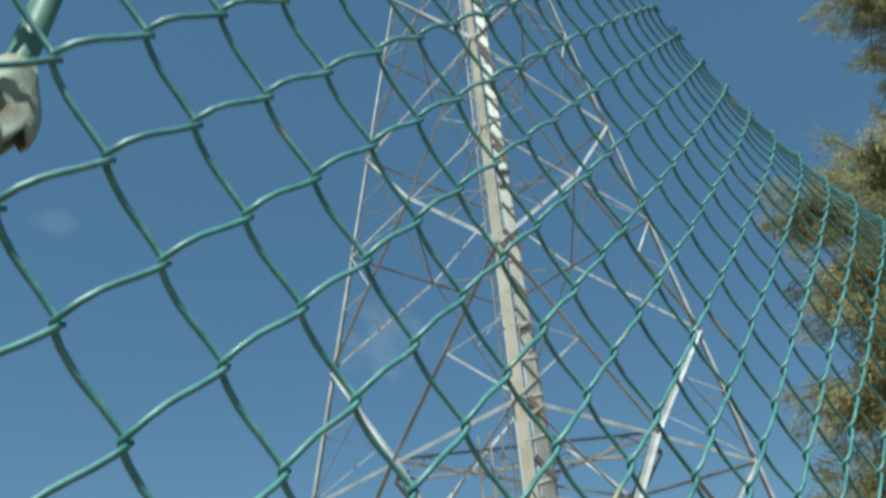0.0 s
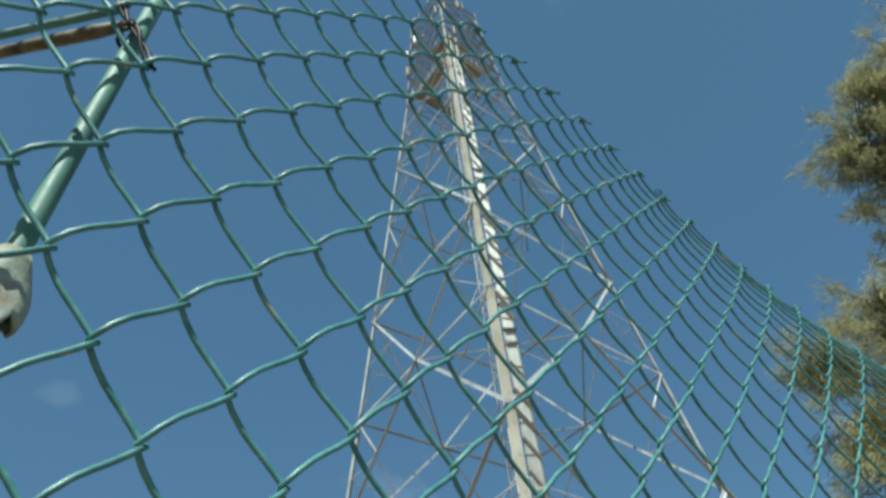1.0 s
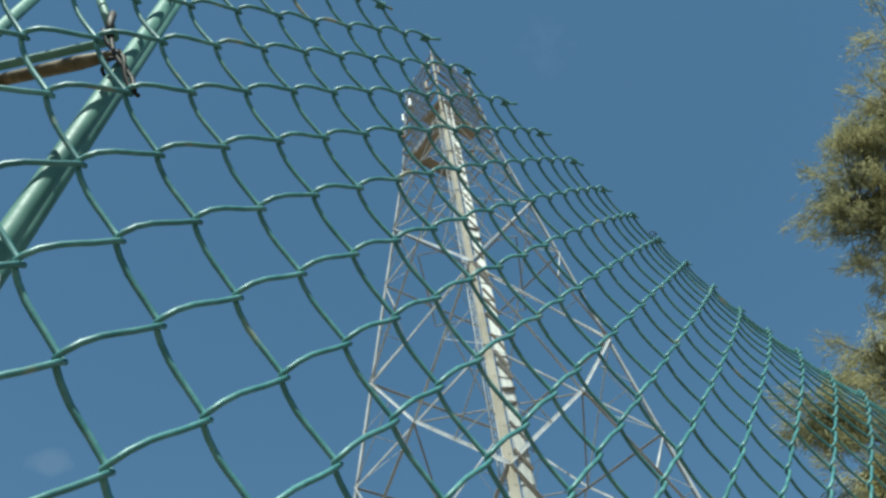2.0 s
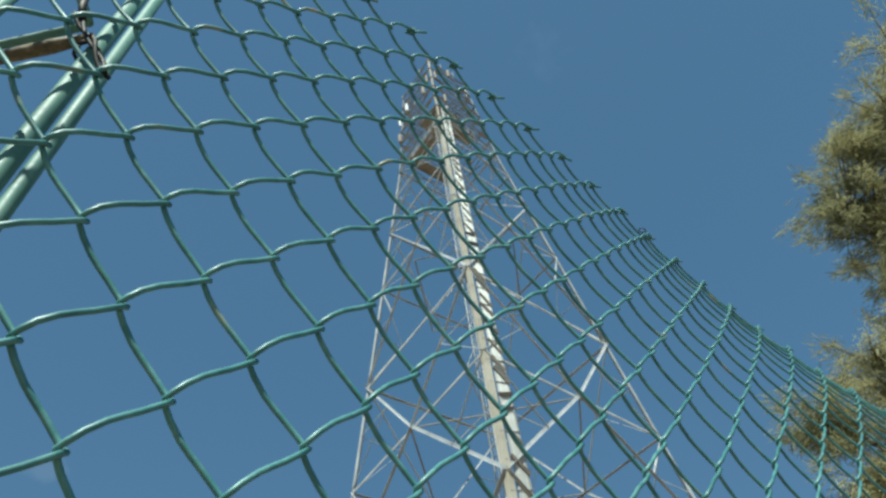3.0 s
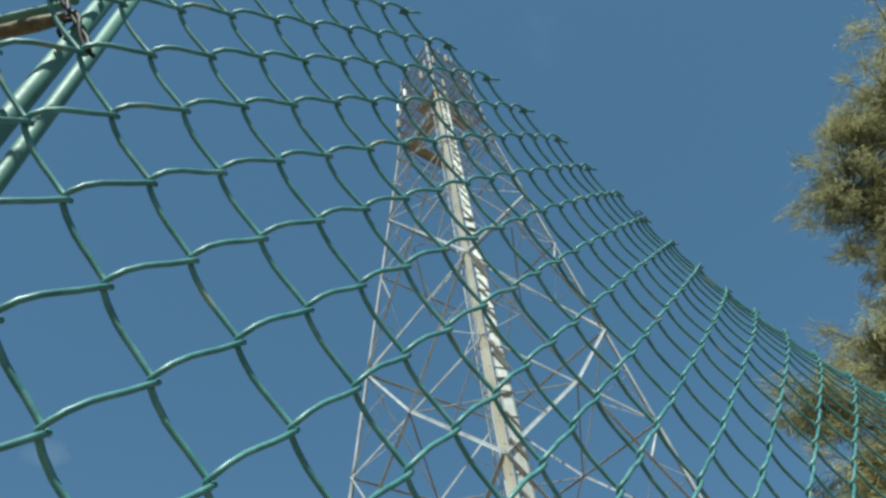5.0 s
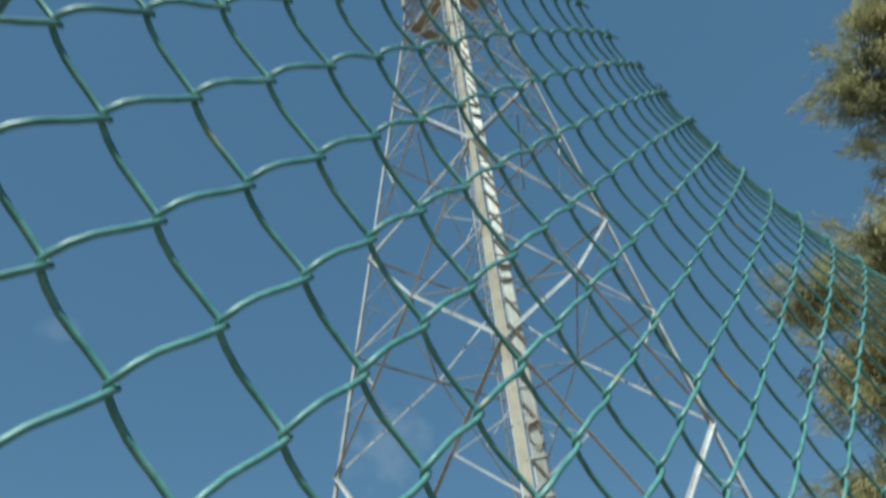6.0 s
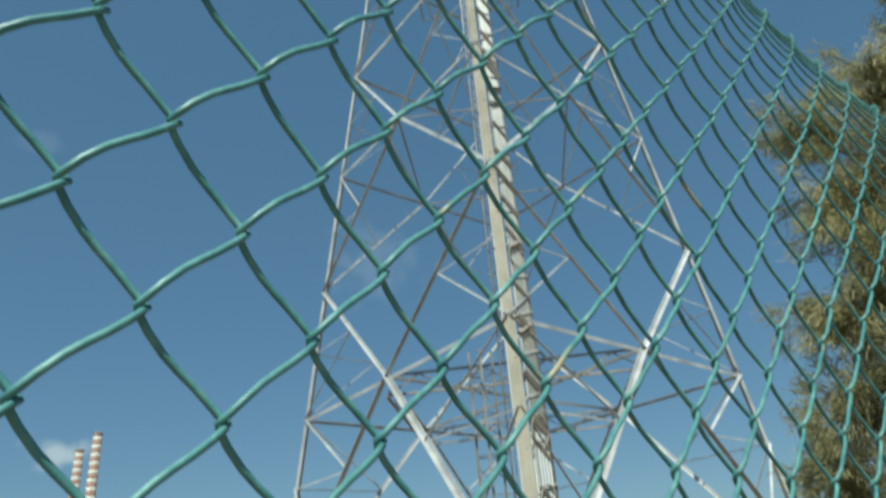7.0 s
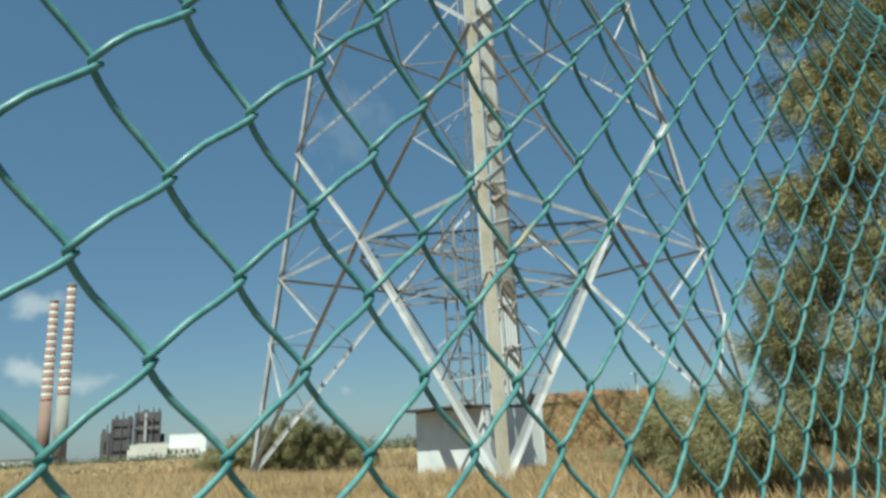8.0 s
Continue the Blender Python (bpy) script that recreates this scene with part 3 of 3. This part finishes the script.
tree("shrub", 22.2, 11.9, 2.9, [(-0.6, 0.6, 1.9, 0.8), (0.5, 0.0, 2.0, 0.9), (-0.3, -0.9, 1.4, 1.0), (0.6, -1.2, 1.2, 1.1), (0.0, 1.2, 0.9, 0.8)], "dusty green shrub in the dry grass", 22, SCRUB, 0.06)
tree("shrub", 17.8, 9.9, 2.2, [(-0.6, 0.5, 1.2, 0.7), (0.4, 0.2, 1.3, 0.8), (0.0, -0.9, 1.1, 0.9), (-0.2, 1.3, 0.8, 0.6)], "low dusty green shrub in the dry grass", 23, SCRUB, 0.05)
tree("shrub", 24.0, 38.0, 2.7, [(-1.6, 1.0, 2.1, 1.1), (0.0, 0.2, 2.5, 1.2), (1.4, -0.6, 2.0, 1.0), (-2.8, 1.8, 1.5, 0.9), (2.4, -1.4, 1.3, 0.9), (-0.6, 0.5, 1.2, 1.2), (0.9, -0.4, 1.0, 1.1), (-4.0, 2.6, 1.2, 0.9), (3.4, -2.0, 0.8, 0.7)], "wide low green bush beyond the tower's foot", 24, SCRUB, 0.07, 1.6, 0.24, 0.022)
tree("shrub", 21.4, 40.2, 2.2, [(-0.8, 0.5, 1.3, 0.9), (0.5, -0.2, 1.4, 1.0), (1.4, -0.8, 0.9, 0.8)], "low green bush beyond the tower's foot", 25, SCRUB, 0.06)

# ---- rust-coloured earth bank ----
def build_bank():
    nx, ny = 40, 14
    a, b = Vector((41.5, 37.0, 0)), Vector((51.0, 26.0, 0))
    d = (b - a).normalized()
    n = Vector((-d.y, d.x, 0)) * -1
    if n.dot(Vector((1, 1, 0))) < 0:
        n = -n
    verts, faces = [], []
    for i in range(nx):
        for j in range(ny):
            u, w = i / (nx - 1), j / (ny - 1)
            h = 4.7 * min(1, u * 9, (1 - u) * 5) * min(1, w * 2.6, (1 - w) * 3)
            p = a + d * u * (b - a).length + n * w * 9
            h += 0.35 * noise.noise(p * 0.6) * min(1, h)
            verts.append((p.x, p.y, h - 0.1))
    for i in range(nx - 1):
        for j in range(ny - 1):
            q = i * ny + j
            faces.append((q, q + 1, q + ny + 1, q + ny))
    tagged(place("earth_bank", mesh_of("earth_bank", verts, faces, BANK, True)), "flat-topped bank of rust-coloured earth with weeds", "bank", kind="structure")
    spots = [v for i, v in enumerate(verts) if (i * 7) % 3 == 0 and v[2] > 0.1]
    weeds = blades("weeds", [p for p in spots if p[2] < 4.1], WEED, None, 31, 0.55, 0.04, 120, 0.45, -0.4)
    tagged(weeds, "yellow-green weeds growing on the earth bank", "weeds", kind="stuff")


build_bank()


# ---- far hedge line ----
def build_hedge():
    rng = random.Random(41)
    spots = []
    for i in range(900):
        az = radians(12 + 62 * rng.random())
        r = 220 + 240 * rng.random()
        h = 0.1 + 0.8 * rng.random() * (0.5 + 0.5 * noise.noise(Vector((az * 30, 0, 0))))
        spots.append((r * math.sin(az), r * math.cos(az), h))
    for i in range(260):
        az = radians(32 + 17 * rng.random())
        r = 150 + 110 * rng.random()
        spots.append((r * math.sin(az), r * math.cos(az), 0.1 + 0.7 * rng.random()))
    hedge = blades("far_scrub", spots, FARGREEN, None, 42, 0.6, 0.4, 40, 1.0, 0.0)
    tagged(hedge, "distant line of grey-green scrub along the field's edge", "scrub", kind="stuff")


build_hedge()


# ---- dry grass ----
def build_grass():
    rng = np.random.RandomState(7)
    n, m = 95000, 60000
    az = np.radians(8 + 72 * rng.rand(n + m))
    r = np.r_[9 + 62 * rng.rand(n) ** 1.3, 66 + 330 * rng.rand(m) ** 1.6]
    far = r / 70 * (r > 70) + (r <= 70)
    x, y = r * np.sin(az), r * np.cos(az)
    h = (0.30 + 0.45 * rng.rand(n + m)) * (0.75 + 0.5 * np.sin(x * 0.5 + 1.3 * np.sin(y * 0.31)) * 0.5)
    a = rng.rand(n + m) * 6.283
    w = (0.004 + 0.007 * rng.rand(n + m)) * np.where(r > 66, 9 * far, 1)
    lx, ly = rng.normal(0, 0.2, n + m) * far, rng.normal(0, 0.2, n + m) * far
    ca, sa = np.cos(a) * w, np.sin(a) * w
    rows = ((-1, -1, 0, 0), (1, 1, 0, 0), (1.6, 1.6, 0.5, 0.6), (0, 0, 1, 1), (-1.6, -1.6, 0.5, 0.6))
    v = np.stack([np.stack([x + lx * lean + ca * i, y + ly * lean + sa * j, h * up - 0.06 * (up == 0)], 1) for i, j, lean, up in rows], 1).reshape(-1, 3)
    g = place("dry_grass", mesh_of("dry_grass", v.tolist(), np.arange((n + m) * 5).reshape(-1, 5).tolist(), STRAW))
    tagged(g, "tall dry straw-coloured grass covering the field", "grass", kind="stuff")


build_grass()

# thin white pole before the bank
pole = thing("marker_pole", 33.4, 20.7, 0, "thin white-topped pole with a rusty foot in the grass", "pole")
part_tube("shaft", [(33.55, 20.55, -0.1), (33.48, 20.62, 1.4), (33.40, 20.72, 2.9)], 0.05, RUST, pole, "rusty lower pole")
part_tube("pole_top", [(33.40, 20.72, 2.903), (33.36, 20.77, 4.25)], 0.05, WHITE, pole)
part_tube("head", [(33.22, 20.93, 4.28), (33.36, 20.77, 4.32), (33.44, 20.69, 4.22)], 0.04, WHITE, pole)


def build_bag():
    """A crumpled bag snagged on the top of a shrub."""
    bm = bmesh.new()
    bmesh.ops.create_icosphere(bm, subdivisions=3, radius=1.0)
    for v in bm.verts:
        k = 1 + 0.45 * noise.noise(v.co * 1.9) + 0.2 * noise.noise(v.co * 5)
        v.co = Vector((v.co.x * 0.17 * k, v.co.y * 0.17 * k, (v.co.z * 0.10 - 0.06 * v.co.x) * k))
    bag = part("plastic_bag", bm, WHITE, None)
    bag.matrix_world = pose(17.45, 9.62, 1.58, 0, 20, 30)
    tagged(bag, "crumpled white plastic bag caught on a dusty shrub", "bag")


build_bag()


# ---- the wire fence ----
FO = Vector((0.0509, 0.2736, 1.7224))
FX = Vector((0.99975, 0.0, -0.02253))
FN = Vector((0.00198, 0.99613, 0.08792))
FZ = Vector((0.02244, -0.08795, 0.99587))
STEP, RISE = 0.0354, 0.0385
TOP, BOTTOM = 15, -42


def smooth(t):
    t = max(0.0, min(1.0, t))
    return t * t * (3 - 2 * t)


# how the net is pulled out of its plane: powers of x and z, and their weights along, across and up the net
POWERS = [(p, q) for p in range(5) for q in range(5 - p)]
PULL_X = (0.0025, 0.0195, 0.0571, 0.1063, -0.1460, -0.0487, -0.1113, -0.0086, -0.0928, 0.1830, 0.0713, 0.0043, -0.2396, 0.0206, 0.1012)
PULL_Y = (0.0008, 0.0198, 0.0922, 0.2369, -0.5211, -0.0161, -0.0745, -0.1575, 0.2818, 0.0254, 0.3166, 0.3557, -0.0344, -0.2784, -0.0097)
PULL_Z = (0.0021, 0.0249, -0.0126, -0.1707, 0.1148, -0.0309, -0.0742, -0.0800, 0.1935, 0.1111, 0.1648, -0.0084, -0.1006, -0.1749, 0.0252)


def fence_point(x, y, z):
    """A point of the mesh in the fence's own axes, carried onto the bulging, sagging net."""
    u, w = max(-0.2, min(1.3, x)), max(-0.42, min(0.6, z))
    terms = [u ** p * w ** q for p, q in POWERS]
    fade = smooth((1.9 + z) / 1.2)
    dx, dy, dz = (fade * sum(k * t for k, t in zip(row, terms)) for row in (PULL_X, PULL_Y, PULL_Z))
    p = Vector((x * 3.1, z * 3.1, 0.0))
    dx += 0.0010 * noise.noise(p * 5 + Vector((7, 0, 0)))
    dy += 0.0022 * noise.noise(p * 4.0)
    dz += 0.0010 * noise.noise(p * 5 + Vector((0, 9, 0)))
    return FO + FX * (x + dx) + FN * (y + dy) + FZ * (z + dz)


fence = thing("chain_link_fence", 0.05, 0.42, 0.0, "green plastic-coated chain-link fence leaning and bulging at its top", "fence")
R_WIRE = 0.00165


def zigzag(col):
    """One wire: a flattened spiral that hooks its neighbours at every bend."""
    pts = []
    x0 = col * STEP
    for row in range(BOTTOM, TOP):
        rising = (row + col) % 2 == 0
        # rising to the right it lies in front, falling back to the left it lies behind
        xa, xb = (x0, x0 + STEP) if rising else (x0 + STEP, x0)
        front = -1 if rising else 1
        over = 0.0021 * (1 if rising else -1)
        arch = (0.0, 0.70, 1.15, 1.10, 0.95, 0.80, 0.65, 0.40) if rising else (0.0, 0.55, 0.85, 1.05, 1.1, 1.05, 0.85, 0.55)
        for t, yy in zip((0.0, 0.05, 0.16, 0.34, 0.5, 0.66, 0.84, 0.95), arch):
            slack = smooth(row * RISE / 0.3)
            bow = (0.0018 if rising else -0.0012 - 0.0022 * slack) * math.sin(math.pi * t) + 0.0012 * math.sin(2 * math.pi * t)
            lift = t if row < TOP - 1 else t * (1 - 0.12 * t)
            pts.append((xa + (xb - xa) * t + over * (2 * t - 1), front * (0.0046 if rising else 0.0034) * yy, (row + lift) * RISE + bow))
    last_x = x0 + (STEP if (TOP - 1 + col) % 2 == 0 else 0)
    return pts, last_x


def build_wire(col, rng):
    pts, lx = zigzag(col)
    line = [fence_point(*p) for p in pts]
    # the cut end, twisted round the neighbour and sticking out
    tz = (TOP - 0.12) * RISE
    ends_right = (TOP - 1 + col) % 2 == 0
    for i in range(15 if ends_right else 3):
        t = i * 1.6
        back = 0.0105 * (1 - i / 14) if ends_right and i else 0.0
        line.append(fence_point(lx - back + 0.0012 * math.cos(t), 0.0036 * math.sin(t), tz - 0.7 * back + 0.0030 * math.cos(t)))
    if ends_right:
        line.append(fence_point(lx + 0.0125 + rng.gauss(0, 0.002), -0.004 + rng.gauss(0, 0.002), tz + 0.004 + rng.gauss(0, 0.002)))
    base = fence.location
    v, f = tube([p - base for p in line], R_WIRE, 7)
    ob = place("wire", mesh_of("wire", v, f, WIRE, True), fence)
    return ob


wire_rng = random.Random(2)
for col in range(-30, 92):
    build_wire(col, wire_rng)


# posts and rods of the fence's corner, behind the net
def post(name, a, b, radius, mat, label):
    return part_tube(name, [lerp(a, b, i / 6) for i in range(7)], radius, mat, fence, label, 14)


LEAN = 0.056
post("corner_post", (-0.0235 - LEAN * 1.74, 0.29, 0.0), (-0.0235 + LEAN * 0.46, 0.29, 2.20), 0.0058, PIPE, "slim green painted tube post")
post("brace_post", (-0.0160 - LEAN * 1.92, 0.42, 0.0), (-0.0160 + LEAN * 0.55, 0.42, 2.47), 0.0066, PIPE, "slim green painted tube post")
post("side_post", (-0.155 - LEAN * 2.36, 0.60, 0.0), (-0.155 + LEAN * 0.35, 0.60, 2.71), 0.0075, PIPE, "slim green painted tube post")
AWAY = Vector((-0.66, 0.75, 0.0))
a = Vector((-0.017, 0.281, 1.947))
part_tube("iron_rod", [a, a + AWAY * 0.03, a + AWAY * 0.1, a + AWAY * 0.5, a + AWAY * 1.4], 0.004, RUST, fence, "rusty iron rod", 10, [0.0030, 0.0050, 0.0040, 0.0032, 0.003])
a = Vector((-0.028, 0.30, 1.985))
part_tube("top_rail", [a, a + AWAY * 0.6, a + AWAY * 1.4], 0.0032, PIPE, fence, "thin green rail", 10)
a = Vector((-0.026, 0.30, 1.995))
part_tube("stay", [a, a + Vector((-0.021, 0.02, 0.075)), a + Vector((-0.05, 0.05, 0.19))], 0.0036, PIPE, fence, "thin green stay", 8)


def build_sleeve():
    """A torn sleeve round the corner post, frayed at its lower edge."""
    verts, faces = [], []
    seg, rows = 22, 9
    rng = random.Random(9)
    base = fence.location
    fray = [rng.gauss(0, 0.005) + 0.012 * math.cos(2 * math.pi * k / seg) for k in range(seg)]
    for i in range(rows):
        u = i / (rows - 1)
        z = 1.728 - 0.050 * u
        cx = -0.0235 + LEAN * (z - 1.748) - 0.003 * u
        for k in range(seg):
            t = 2 * math.pi * k / seg
            r = 0.0072 + 0.0135 * u * (1.3 - 0.5 * u) + 0.003 * math.sin(3 * t + 4 * u) * u
            verts.append(Vector((cx + r * math.cos(t), 0.29 + r * math.sin(t), z + fray[k] * u)) - base)
    for i in range(rows - 1):
        for k in range(seg):
            j = (k + 1) % seg
            faces.append((i * seg + k, i * seg + j, (i + 1) * seg + j, (i + 1) * seg + k))
    ob = place("sleeve", mesh_of("sleeve", verts, faces, SLEEVE, True), fence, "torn pale plastic sleeve round the post")
    m = ob.modifiers.new("thick", "SOLIDIFY")
    m.thickness = 0.0016
    part_tube("rust_strip", [(-0.030, 0.274, 1.700), (-0.034, 0.270, 1.680), (-0.033, 0.268, 1.662)], 0.003, RUST, fence, "rusty strip", 6)


build_sleeve()


def build_tie():
    pts = []
    for i in range(20):
        an = i / 19 * 2 * math.pi * 1.6
        z = 1.945 - 0.012 * i / 19
        pts.append((-0.0145 + LEAN * (z - 1.95) + 0.0075 * math.cos(an), 0.289 + 0.0075 * math.sin(an), z))
    part_tube("tie_wire", pts, 0.0014, TIE, fence, "blackened twisted tie wire", 6)
    for k, sh in enumerate((0.0, 0.0022)):
        line = []
        for i in range(13):
            t = i / 12
            p = lerp((-0.031, 0.273, 1.949), (0.001, 0.267, 1.890), t)
            line.append(p + Vector((0.0018 * math.cos(9 * t + 3 * k), sh * math.sin(9 * t), 0.0018 * math.sin(9 * t + 3 * k))))
        part_tube("tie_wire", line, 0.0016, TIE, fence, "blackened twisted tie wire", 6)
    part_tube("tie_wire", [(-0.033, 0.271, 1.972), (-0.031, 0.270, 1.955), (-0.027, 0.272, 1.944)], 0.0026, TIE, fence, "blackened twisted tie wire", 6)


build_tie()


def build_tangle(x, turns):
    pts = []
    for i in range(turns * 9):
        t = i / 9 * 2 * math.pi
        pts.append(fence_point(x + 0.0006 * i * 0.5 + 0.004 * math.cos(t), 0.004 * math.sin(t), TOP * RISE - 0.002 + 0.0045 * math.sin(t * 0.6)))
    part_tube("knotted_wire", pts, 0.0007, TIE, fence, "dark knotted wire on the top edge", 6)


build_tangle(0.655, 2)
